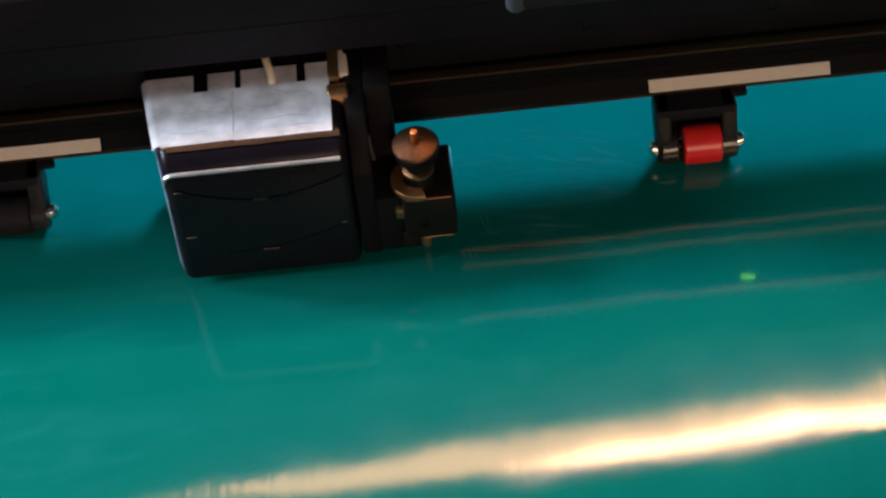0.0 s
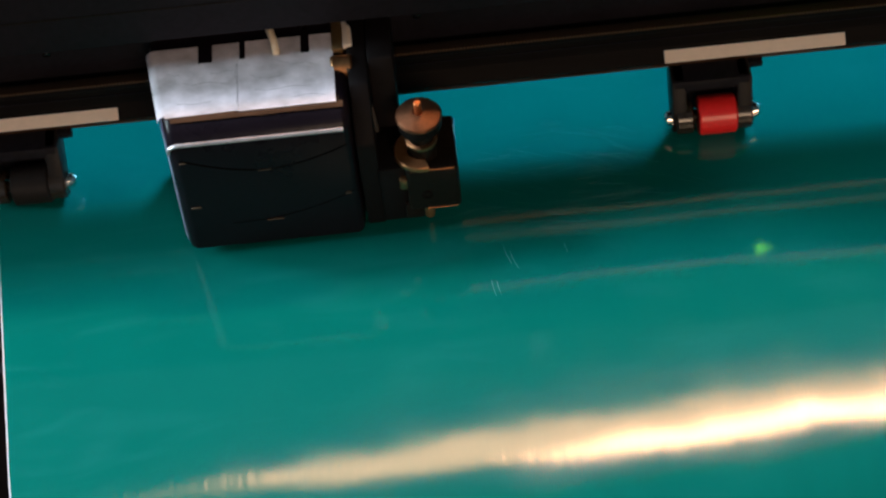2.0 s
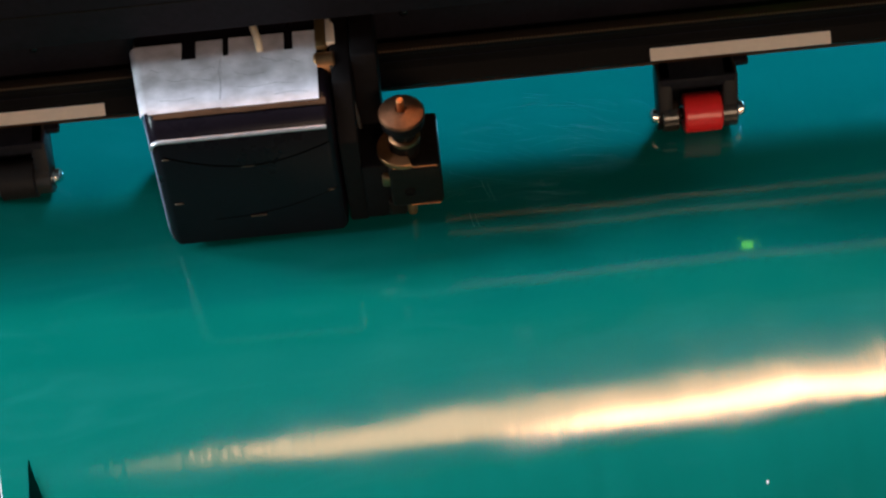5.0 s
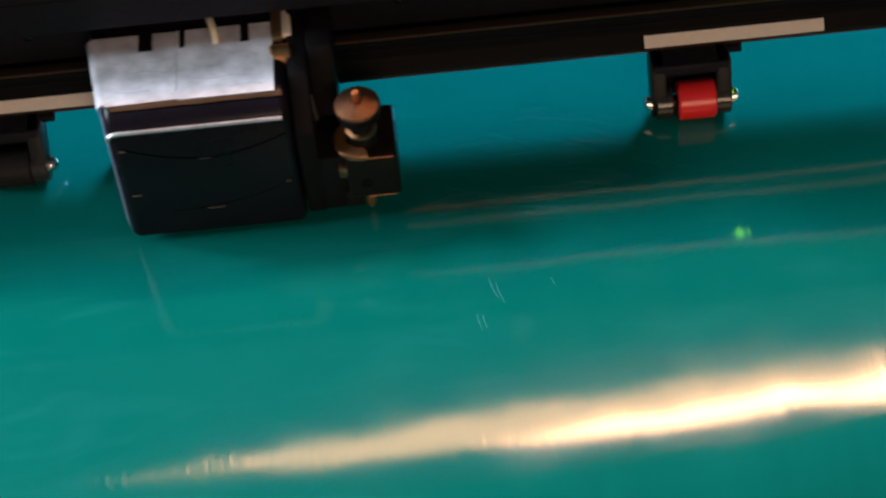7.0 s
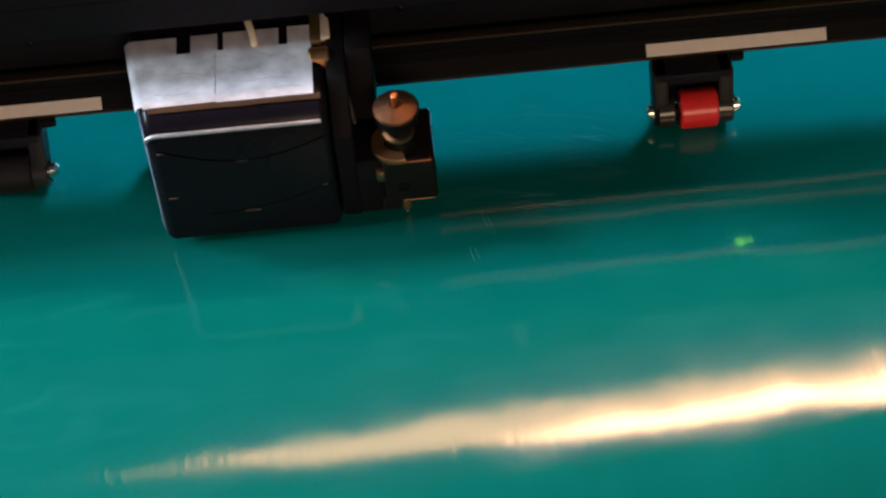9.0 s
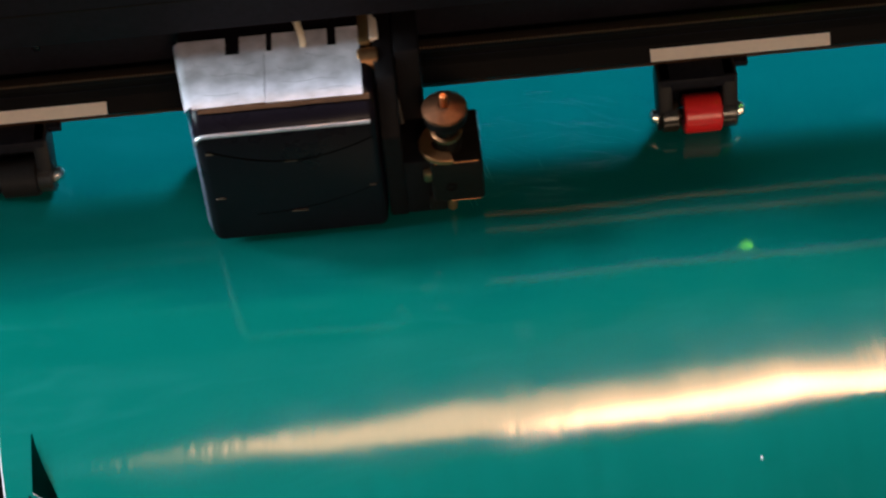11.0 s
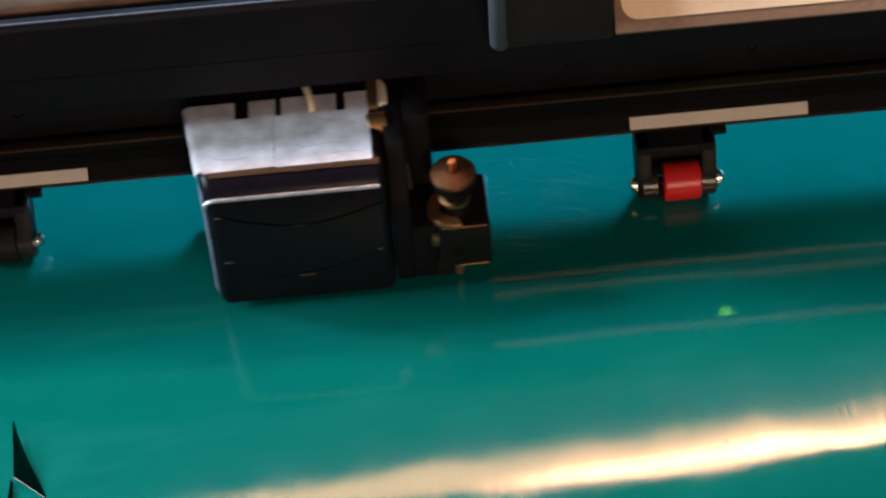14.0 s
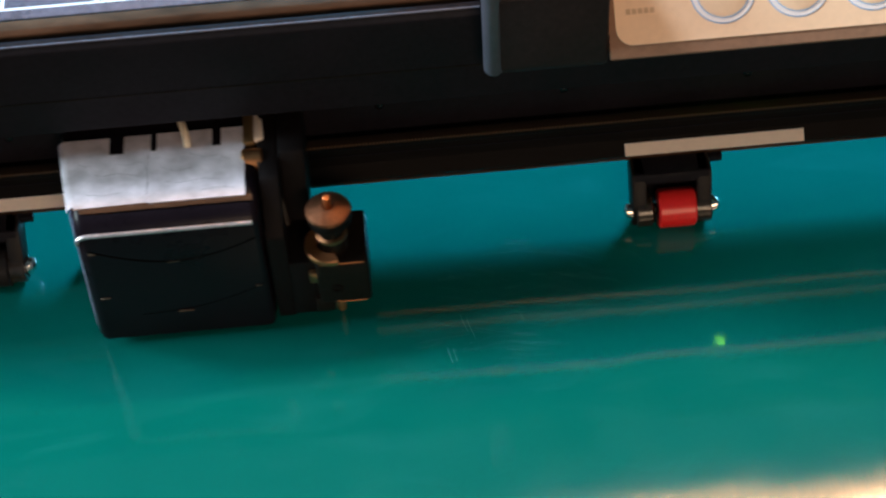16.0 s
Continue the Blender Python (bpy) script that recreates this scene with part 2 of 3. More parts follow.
# ---------------------------------------------------------------- room
def build_room():
    plain("floor", block(-2100, 2100, -2100, 2100, -900, -850, 0), WOOD, "dark wooden floor", "floor")
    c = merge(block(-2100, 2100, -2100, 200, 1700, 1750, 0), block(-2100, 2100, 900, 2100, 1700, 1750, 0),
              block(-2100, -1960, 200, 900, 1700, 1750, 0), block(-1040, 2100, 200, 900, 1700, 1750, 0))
    plain("ceiling", c, CEILING, "dim grey painted ceiling with roof window", "ceiling")
    # unseen wall with a gap made up for the front fill light
    s = merge(block(-2100, -150, -2100, -2000, -850, 1700, 0), block(750, 2100, -2100, -2000, -850, 1700, 0), block(-150, 750, -2100, -2000, 1150, 1700, 0))
    plain("wall_south", s, WALL, "unseen dim grey painted wall, open at the front fill light", "wall")
    plain("wall_east", block(2000, 2100, -2000, 2000, -850, 1700, 0), WALL, "plain dim grey painted wall", "wall")
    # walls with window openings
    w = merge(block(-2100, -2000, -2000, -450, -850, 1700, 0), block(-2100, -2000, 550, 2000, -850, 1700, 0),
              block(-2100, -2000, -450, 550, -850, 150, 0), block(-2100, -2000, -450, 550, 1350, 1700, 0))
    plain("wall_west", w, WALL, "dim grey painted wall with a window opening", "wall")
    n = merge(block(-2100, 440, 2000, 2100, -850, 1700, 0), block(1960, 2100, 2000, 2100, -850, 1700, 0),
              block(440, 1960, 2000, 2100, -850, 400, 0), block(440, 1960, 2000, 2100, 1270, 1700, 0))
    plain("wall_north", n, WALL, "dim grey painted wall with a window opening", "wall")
    # unseen housings; the second only covers the added glow lights
    for xa, xb, y0, y1 in ((0.0, 0.66, 0.54, 0.645), (-0.65, 0.82, 0.65, 0.74)):
        lamp = thing("ceiling_lamp", "unseen long grey housing above the warm highlight lights", "lamp", "ceiling lamps")
        part("housing", block(xa * 1000, xb * 1000, y0 * 1000, y1 * 1000, 1640, 1700, 8), CEILING, lamp)
    table = thing("work_table", "dark wooden work table under the cutter", "table")
    part("tabletop", block(-800, 800, -420, 450, -130, -100, 4), WOOD, table)
    for x in (-740, 740):
        for y in (-360, 390):
            part("leg", block(x - 30, x + 30, y - 30, y + 30, -850, -130, 3), WOOD, table)


# ---------------------------------------------------------------- vinyl cutter
def build_cutter():
    cutter = thing("vinyl_cutter", "black desktop vinyl cutter with beige control panel", "vinyl cutter")
    x0, x1 = -560, 430
    part("base", block(x0, x1, -52, 110, -100, -6, 3), BLACK, cutter)
    part("platen", block(x0, x1, -48, 90, -6, -1, 0.8), BLACK_METAL, cutter, "black metal platen under the film")
    for x in (x0 - 30, x1 - 2):
        part("end_cap", block(x, x + 32, -45, 110, -100, 104, 6, 3), BLACK, cutter)
    rail = part("guide_rail", extrude_x([(8.5, 17.5), (8.5, 17.9), (11.6, 21), (11.6, 31), (4.5, 34.5), (4.5, 37), (26, 37), (26, 17.5)], x0, x1, 0.35), BLACK_METAL, cutter, "black anodised guide rail")
    part("rail_groove", block(x0, x1, 11.35, 11.7, 24.3, 24.7, 0), BLACK, rail)
    part("rail_lip", block(x0, x1, 7.9, 8.7, 16.9, 17.5, 0.2), TRIM, rail, "worn brownish lower rail edge")
    # strip added below the belt to draw a tan reflection on the film
    part("belt_reflector", extrude_x([(4.02, 37.3), (4.2, 36.6), (4.7, 36.6), (4.7, 37.3)], x0, x1, 0), DULL_REFLECTOR, rail, "thin metal strip added under the belt to mirror in the film")
    belt = part("drive_belt", block(x0, x1, 3.3, 6.0, 37.5, 38.1, 0.1), BELT, cutter, "brown toothed drive belt")
    teeth = bmesh.new()
    for i in range(300):
        x = -200 + i * 0.9
        f = [teeth.verts.new(p) for p in ((x, 3.05, 37.5), (x + 0.45, 3.05, 37.5), (x + 0.45, 3.05, 38.1), (x, 3.05, 38.1))]
        b = [teeth.verts.new(v.co + Vector((0, 0.3, 0))) for v in f]
        teeth.faces.new(f)
        for k in range(4):
            teeth.faces.new((f[k], f[(k + 1) % 4], b[(k + 1) % 4], b[k]))
    tagged(part("belt_teeth", teeth, TOOTH, belt), kind="stuff")
    # recess behind the carriage and its cover
    shell = part("housing", extrude_x([(-4, 59.5), (-3, 86), (-1.6, 88), (0, 88), (0.6, 86), (40, 86), (95, 86), (95, 59.5), (26, 59.5)], x0, x1, 0.5), BLACK, cutter, "black plastic housing over the rail")
    part("seam", block(x0, x1, -3.72, -3.3, 70.0, 70.4, 0), GUNMETAL, shell)
    # hidden strip added under the housing for the lower reflected line
    part("lower_reflector", extrude_x([(-3.08, 59.4), (-2.92, 58.85), (-2.4, 58.85), (-2.4, 59.7), (-3.08, 59.7)], x0, x1, 0), POLISHED_REFLECTOR, shell, "thin hidden metal strip added to mirror in the film")
    part("edge_trim", extrude_x([(1.8, 86), (2.1, 87.5), (3.4, 88.3), (6, 88.8), (6, 86)], x0, -50, 0.3), TRIM, cutter, "brown rounded edge trim")
    part("edge_line", tube([(x0, -1.9, 87.8), (-50, -1.9, 87.8)], 0.25), EDGE, shell, "thin pale edge line")
    cover = part("top_cover", block(x0, -50, 6.1, 90, 86, 89, 0.8), COVER, cutter, "smoky blue glossy top cover with pale grid lines")
    part("grid_line", block(x0, -52, 9.2, 9.9, 88.9, 89.06, 0), LINE, cover)
    part("grid_line", block(x0, -52, 34.0, 34.8, 88.9, 89.06, 0), LINE, cover)
    for k in range(-6, 5):
        x = -162.2 + k * 22.4
        part("grid_line", block(x - 0.45, x + 0.45, 9.9, 60, 88.9, 89.06, 0), LINE, cover)
    # control block
    ctrl = part("control_block", extrude_x([(-3.2, 73.5), (-10.5, 73.5), (-12, 76), (-12, 99), (95, 112), (95, 60)], -49.4, -20.8, 1.2, 3), CONTROL, cutter, "black control housing with rounded corner")
    part("corner_strip", lathe([(1.9, 74.6), (2.4, 75.4), (2.4, 101)], at(-47.8, -10.2, 0), 28), STRIP, ctrl, "dark glossy rounded corner strip")
    # panel lies on a sloping face, its lower edge at y -12.5, z 77.5
    slope = radians(40)
    face = Matrix.Translation((-20.6, -13.2, 77.6)) @ Matrix.Rotation(slope, 4, "X")

    def on_face(bm):
        bmesh.ops.transform(bm, matrix=face, verts=bm.verts)
        return bm

    part("panel_support", extrude_x([(-12.4, 77.6), (40, 121.5), (40, 90), (-8, 75.5)], -20.4, x1 - 4, 0.6), RIM, cutter)
    frame_ = part("panel_frame", on_face(block(0, 330, 0, 55, -1.5, 0.8, 0.6)), RIM, cutter, "taupe frame round the control panel")
    bm = bmesh.new()
    r, w, hgt = 4.0, 324, 49
    loop = []
    for cx, cy, a0 in ((r, r, 180), (w - r, r, 270), (w - r, hgt - r, 0), (r, hgt - r, 90)):
        for k in range(9):
            a = radians(a0 + k * 90 / 8)
            loop.append((1.8 + cx + r * math.cos(a), 3.0 + cy + r * math.sin(a)))
    low = [bm.verts.new((x, y, 0.6)) for x, y in loop]
    top = [bm.verts.new((x, y, 1.15)) for x, y in loop]
    bm.faces.new(top)
    for i in range(len(low)):
        j = (i + 1) % len(low)
        bm.faces.new((low[i], low[j], top[j], top[i]))
    panel = part("control_panel", on_face(bm), PANEL, cutter, "beige control panel film with round buttons")
    for k in range(4):
        x = 27.4 + k * 17.6
        button = part("button", on_face(lathe([(6.3, 1.0), (6.3, 1.4), (5.8, 1.6), (0, 1.75)], at(x, 13.9, 0))), PANEL, panel)
        part("button_ring", on_face(lathe([(7.45, 1.15), (7.45, 1.34), (6.3, 1.34), (6.3, 1.15)], at(x, 13.9, 0))), RING_WHITE, button, "white button ring")
        part("button_halo", on_face(lathe([(7.75, 1.12), (7.75, 1.24), (7.45, 1.24), (7.45, 1.12)], at(x, 13.9, 0))), RING_BLUE, button, "thin blue outer ring")
        part("button_rim", on_face(lathe([(6.4, 1.2), (6.4, 1.5), (6.15, 1.55), (6.15, 1.2)], at(x, 13.9, 0))), RING_BLUE, button, "blue inner ring")
    for k in range(5):
        part("marking", on_face(block(4.4 + 1.4 * k, 5.5 + 1.4 * k, 10.2, 11.5, 1.1, 1.2, 0)), PRINT, panel)
    for x in range(-290, 330, 47):
        part("screw", lathe([(1.1, 0), (1.1, 0.4), (0.7, 0.6)], at(x + 26, 8.6, 46, Matrix.Rotation(radians(90), 4, "X")), 16), BLACK_GLOSS, cutter)
    inner = part("inner_wall", block(x0, x1, 8.4, 26, 37.1, 59.4, 0), BLACK, cutter)
    # hidden strip added in the recess for the second reflected line
    part("recess_reflector", extrude_x([(7.7, 49.6), (7.9, 48.7), (8.5, 48.7), (8.5, 49.6)], x0, x1, 0), DULL_REFLECTOR, inner, "thin metal strip added inside the recess to mirror in the film")
    part("status_led", lathe([(0.9, -0.1), (0.9, 0.5), (0.8, 0.6)], at(16.8, 0.4, 58.9), 16), LED, cutter, "small green status light")
    for xa, xb in ((-12.4, 35.4), (-206, -157.3)):
        part("marker_tape", extrude_x([(8.25, 18.05), (10.65, 20.45), (10.95, 20.15), (8.55, 17.75)], xa, xb, 0), TAPE, cutter, "white tape strip marking a roller position")
    return cutter


def build_roller(x, black_roller=False):
    label = "black pinch roller bracket with dark rubber roller" if black_roller else "black pinch roller bracket with bright red rubber roller"
    unit = thing("pinch_roller", label, "roller", "pinch rollers", x=x)
    for s in (-1, 1):
        xa, xb, xp = (-9.6, -8.3, -12.0) if s < 0 else (7.7, 7.3, 10.5)
        arm = extrude_x([(10, 17.4), (10, 12), (0.6, 0.9), (-2.4, 2.0), (-3.1, 5.5), (-2.2, 9.0), (1.8, 17.4)], xa - 2.0, xa + 2.0, 0.6)
        part("arm", arm, ARM, unit)
        part("axle_boss", lathe([(4.1, -2.3), (4.55, -1.9), (4.55, 1.9), (4.1, 2.3)], at(xb, 0, 5.4, ALONG_X), 28), BOSS, unit)
        pin = part("axle_pin", lathe([(1.5, -1.6), (1.9, -1.3), (1.9, 0.8), (1.2, 1.5), (0, 1.8)], at(xp, 0, 5.4, Matrix.Rotation(radians(90 * s), 4, "Y")), 24), STEEL, unit, "shiny steel axle pin")
        part("circlip", lathe([(2.6, -0.3), (2.6, 0.3), (1.7, 0.3), (1.7, -0.3)], at(xp - 0.4 * s, 0, 5.4, ALONG_X), 24), STEEL, pin)
    part("bridge", extrude_x([(12, 17.4), (12, 13.5), (5, 12.0), (0.6, 14.6), (1.6, 17.4)], -11.2, 9.2, 0.5), BLACK, unit)
    # back plate enlarged to block rear light and shade the film in front
    part("shading_web", block(-8.2, 6.6, 5.4, 7.6, 1.5, 14.5, 0.4), BLACK, unit)
    part("stop_tab", block(9.2, 13.2, 6.2, 8.4, 15.3, 17.4, 0.3), BLACK, unit)
    part("axle", lathe([(1.6, -9), (1.6, 9)], at(0, 0, 5.4, ALONG_X), 20), GUNMETAL, unit)
    h = 5.1
    part("roller", lathe([(4.7, -h), (5.35, -h + 0.5), (5.4, 0), (5.35, h - 0.5), (4.7, h)], at(0.4, 0, 5.4, ALONG_X), 48), DARK_ROLL if black_roller else RED, unit,
         "dark rubber roller" if black_roller else "bright red rubber roller")
    return unit


# ---------------------------------------------------------------- carriage (x from its front upper corner)
def build_carriage():
    car = thing("tool_carriage", "black tool carriage with grey foil top and knife holder", "carriage", x=-135)
    # cover: rounded hood, wider at the back
    prof = [(7, 48.6), (-17.8, 48.6), (-21.5, 47.6), (-24.3, 45.2), (-25.3, 43.2), (-25.0, 2.6), (7, 2.6)]
    bm = bmesh.new()
    a, b = [], []
    for y, z in prof:
        k = (y + 25.3) / 32.3
        a.append(bm.verts.new((-1.2 - 4.6 * k + (-1.3 if z < 10 else 0), y, z)))
        b.append(bm.verts.new((43.6, y, z)))
    bm.faces.new(a)
    bm.faces.new(b[::-1])
    for i in range(len(a)):
        j = (i + 1) % len(a)
        bm.faces.new((a[i], b[i], b[j], a[j]))
    bmesh.ops.recalc_face_normals(bm, faces=bm.faces)
    side = [e for e in bm.edges if abs(e.verts[0].co.x - e.verts[1].co.x) < 6]
    bmesh.ops.bevel(bm, geom=side, offset=2.4, segments=6, affect="EDGES", profile=0.5, clamp_overlap=True)
    cover = part("hood", bm, HOOD, car, "glossy black moulded hood")
    # the hood's rim highlight, built as a pale metal tube
    part("edge_glint", tube([(-1.5, -23.6, 40.5), (-1.25, -24.4, 42.3), (-0.7, -24.85, 43.6), (0.2, -25.0, 44.3)] + [(1.4 + i * 4.05, -25.1, 44.6) for i in range(11)], 0.55, 10), RIM_GLINT, cover, "pale tube standing in for the rim highlight")
    # bowed seam and small clips on the front
    pts = [(1 + 41 * i / 24, -25.2, 32.6 + 6.4 * (abs(i / 12 - 1) ** 1.8)) for i in range(25)]
    part("seam", tube(pts, 0.3, 6), GROOVE, cover)
    pts = [(10 + 33 * i / 20, -25.2, 12.0 + 9.0 * (i / 20) ** 2.2) for i in range(21)]
    part("seam", tube(pts, 0.07, 6), GROOVE, cover)
    for x, z, w in ((21, 32.6, 3.2), (21, 12.2, 4.2), (1.8, 20, 2.4), (1.5, 38, 1.8), (40.5, 20, 1.4)):
        part("clip_slot", block(x - w / 2, x + w / 2, -25.55, -25.0, z - 0.14, z + 0.14, 0.06), CLIP, cover)

    def left_side(y):
        return -1.4 - 4.6 * (y + 25.3) / 32.3

    def plate(corners, slots, z, back=2.6):
        pts = [*corners, (corners[1][0], back)]
        for s0, s1 in reversed(slots):
            pts += [(s1, back), (s1, -3.1), (s0, -3.1), (s0, back)]
        pts.append((left_side(back) + 1.2 if corners[0][0] < 5 else corners[0][0], back))
        bm = bmesh.new()
        low = [bm.verts.new((x, y, z)) for x, y in pts]
        top = [bm.verts.new((x, y, z + 0.5)) for x, y in pts]
        bm.faces.new(low[::-1])
        bm.faces.new(top)
        for i in range(len(low)):
            j = (i + 1) % len(low)
            bm.faces.new((low[i], low[j], top[j], top[i]))
        return bm

    foil = part("foil_plate", plate([(left_side(-19.8) + 1.2, -19.8), (17.0, -19.5)], [(7.2, 10.8)], 48.6), FOIL, car, "scuffed grey foil plate with notches")
    part("foil_plate", plate([(17.1, -19.9), (40.8, -19.9)], [(17.5, 19.0), (32.8, 35.0)], 48.75), FOIL, car, "scuffed grey foil plate with notches")
    # creases in the foil, thin tubes with the crease shade in their darker colour
    creases = (((3.5, -9.2), (6, -9.9), (9, -9.4), (12, -9.9), (15.8, -11.2)), ((9.5, -6.4), (12, -7.0), (14.4, -6.3), (16.5, -6.9)), ((-0.6, -5.2), (1.2, -6.4), (3.2, -6.2)),
               ((16.9, -4.2), (16.4, -8), (17.0, -12), (16.6, -18.8)), ((20.5, -9.0), (24, -10.4), (29, -9.8)), ((21, -13.6), (25, -14.2), (31, -13.4), (36, -14.6)),
               ((27, -4.8), (31, -6.6), (34, -6.2), (38, -8.4)), ((2, -15.5), (6, -16.3), (12, -15.7)), ((30, -17.2), (35, -16.6), (39.5, -17.6)))
    for path in creases:
        pts = []
        for p, q in zip(path, path[1:]):
            pts += [(p[0] + (q[0] - p[0]) * k / 4, p[1] + (q[1] - p[1]) * k / 4 + 0.25 * noise.noise((p[0] + k, p[1], 2.0)), 49.06 if p[0] < 16.95 else 49.21) for k in range(4)]
        part("crease", tube(pts, 0.085, 6), CREASE_SHADE, foil)
    # foil folded over the side and the front shoulder
    bm = bmesh.new()
    grid = []
    for i in range(13):
        y = 2.6 - 21.6 * i / 12
        row = []
        for k in range(7):
            a = radians(90 + 100 * k / 6)
            row.append(bm.verts.new((left_side(y) + 1.2 + 2.0 * math.cos(a), y - 0.4 * k / 6, 47.1 + 2.0 * math.sin(a) - (0.25 if i == 12 else 0))))
        grid.append(row)
    for p, q in zip(grid, grid[1:]):
        for k in range(6):
            bm.faces.new((p[k], q[k], q[k + 1], p[k + 1]))
    bmesh.ops.solidify(bm, geom=bm.faces[:], thickness=0.25)
    part("foil_fold", bm, FOIL, foil)
    # brown strip where the foil ends on the front shoulder
    def shoulder(steps, lift, xa, xb, thick):
        bm = bmesh.new()
        grid = []
        for y, z in steps:
            grid.append([bm.verts.new((xa + (xb - xa) * k / 24, y + 0.22 * noise.noise((k * 0.35, y * 0.2, 7.0)), z + lift)) for k in range(25)])
        for p, q in zip(grid, grid[1:]):
            for k in range(24):
                bm.faces.new((p[k], p[k + 1], q[k + 1], q[k]))
        bmesh.ops.solidify(bm, geom=bm.faces[:], thickness=thick)
        return bm

    part("edge_strip", shoulder([(-19.6, 48.9), (-20.1, 48.75), (-20.5, 48.5), (-20.9, 48.15)], 0.10, 0.2, 42.4, 0.1), TRIM, car, "brown edge below the foil")
    # side panel, its pale lilac standing in for window light on the edge
    bm = bmesh.new()
    grid = []
    for i in range(9):
        y = 4.0 - 27.2 * i / 8
        grid.append([bm.verts.new((left_side(y) - 0.35 + (0.5 if i == 8 else 0) - 1.3 * k / 6, y, 45.6 - 41.6 * k / 6)) for k in range(7)])
    for p, q in zip(grid, grid[1:]):
        for k in range(6):
            bm.faces.new((p[k], q[k], q[k + 1], p[k + 1]))
    bmesh.ops.solidify(bm, geom=bm.faces[:], thickness=0.3)
    part("side_panel", bm, SIDE_SHEEN, car, "side panel with the window's sheen in its lilac-grey colour")
    part("cable_hook", tube([(25.2, 6, 52), (25.6, 2.5, 52.6), (26.4, -0.5, 52.2), (26.8, -2.2, 50.8), (26.8, -2.8, 49.5)], 0.95, 10), CREAM, car, "cream cable end")
    post = part("terminal", block(40.6, 43.4, -3.8, 7, 47.0, 50.0, 0.5), BRASS, car, "dull brass terminal")
    part("terminal_tab", block(43.3, 45.6, -3.0, 6, 48.6, 50.3, 0.4), TAPE, post, "cream plastic tab")
    part("cable_clip", lathe([(2.6, -2.6), (3.0, -2.1), (3.0, 2.1), (2.6, 2.6)], at(42.6, -7.0, 46.9, ALONG_X), 28), BRONZE, car, "rounded brown cable clip")
    part("wire", tube([(45.2, -2, 48.2), (46.2, -5, 47.6), (46.8, -11, 44), (46.5, -15, 38), (47.2, -18, 31)], 0.7, 8), BLACK_GLOSS, car)
    part("wire", tube([(43.6, -8, 49), (45.6, -12, 46.4), (48.8, -15, 40), (49.6, -17, 33)], 0.6, 8), RUBBER, car)
    # side plate and arm to the knife holder
    part("side_plate", extrude_x([(-14, 48), (9, 51), (9, 12), (-17, 4), (-24, 4), (-24, 36)], 44.0, 49.0, 0.8), DARK, car)
    part("arm", block(48.4, 56.0, -24.6, -8, 5.2, 26.4, 1.0), DARK, car)
    part("rib", extrude_x([(-8, 50), (9, 52), (9, 30), (-14, 30)], 49.0, 55.5, 0.8), DARK, car)
    cx, cy = 60.3, -20.6
    clamp = part("clamp_block", block(55.4, 68.8, -26.6, -9.0, 11.2, 27.2, 1.1, 3), GUNMETAL, car, "dark bronzed clamp block")
    part("set_screw_hole", lathe([(1.5, 0), (1.5, 0.25), (0.9, 0.25), (0.9, 0)], at(cx, -26.6, 17.4, Matrix.Rotation(radians(90), 4, "X")), 20), BLACK_METAL, clamp)
    part("guide_leg", block(54.4, 59.2, -26.2, -19.0, 7.4, 13.0, 0.7), GUNMETAL, clamp)
    part("clamp_lug", block(53.6, 55.8, -26.2, -22.4, 19.5, 23.4, 0.6), BRONZE, clamp)
    # highlights on the clamp's front bevels, put in as thin coppery tubes
    part("edge_strip", tube([(56.6, -26.25, 26.85), (62, -26.25, 26.85), (67.6, -26.25, 26.85)], 0.16, 6), FLANGE, clamp)
    part("edge_strip", tube([(60.0, -26.25, 11.5), (64, -26.25, 11.5), (67.8, -26.25, 11.5)], 0.22, 6), FLANGE, clamp)
    holder = part("knife_holder", lathe([(3.6, 26), (3.6, 31.6), (3.3, 32.2), (3.0, 33.6), (3.0, 38.2)], at(cx, cy, 0), 48), GUNMETAL, car, "turned dark bronze knife holder")
    bm = bmesh.new()
    rings = []
    for r, z in ((3.5, 27.2), (6.4, 27.2), (6.7, 27.5), (6.7, 28.6), (6.4, 28.9), (3.5, 28.9)):
        rings.append([bm.verts.new((cx - 0.6 + r * math.cos(radians(120 + 165 * i / 30)), cy + r * math.sin(radians(120 + 165 * i / 30)), z)) for i in range(31)])
    for i in range(30):
        for p, q in zip(rings, rings[1:] + rings[:1]):
            bm.faces.new((p[i], p[i + 1], q[i + 1], q[i]))
    for k in (0, 30):
        bm.faces.new([r[k] for r in rings])
    part("flange", bm, FLANGE, holder, "coppery crescent flange")
    part("ring", lathe([(3.4, 31.9), (4.0, 32.2), (4.0, 33.0), (3.4, 33.3)], at(cx, cy, 0), 48), BRONZE, holder)
    # knurled cap
    bm = bmesh.new()
    n = 60
    rings = []
    for r, z, kn in ((4.2, 37.5, 0), (5.3, 37.8, 0.14), (5.5, 38.1, 0.14), (5.5, 40.4, 0.14), (5.2, 40.8, 0.0), (3.0, 40.9, 0)):
        rings.append([bm.verts.new((cx + (r - (kn if i % 2 else 0)) * math.cos(2 * math.pi * i / n), cy + (r - (kn if i % 2 else 0)) * math.sin(2 * math.pi * i / n), z)) for i in range(n)])
    for p, q in zip(rings, rings[1:]):
        for i in range(n):
            j = (i + 1) % n
            bm.faces.new((p[i], p[j], q[j], q[i]))
    bm.faces.new(rings[0][::-1])
    bm.faces.new(rings[-1])
    part("knurl", bm, BLACK_METAL, holder, "black knurled grip")
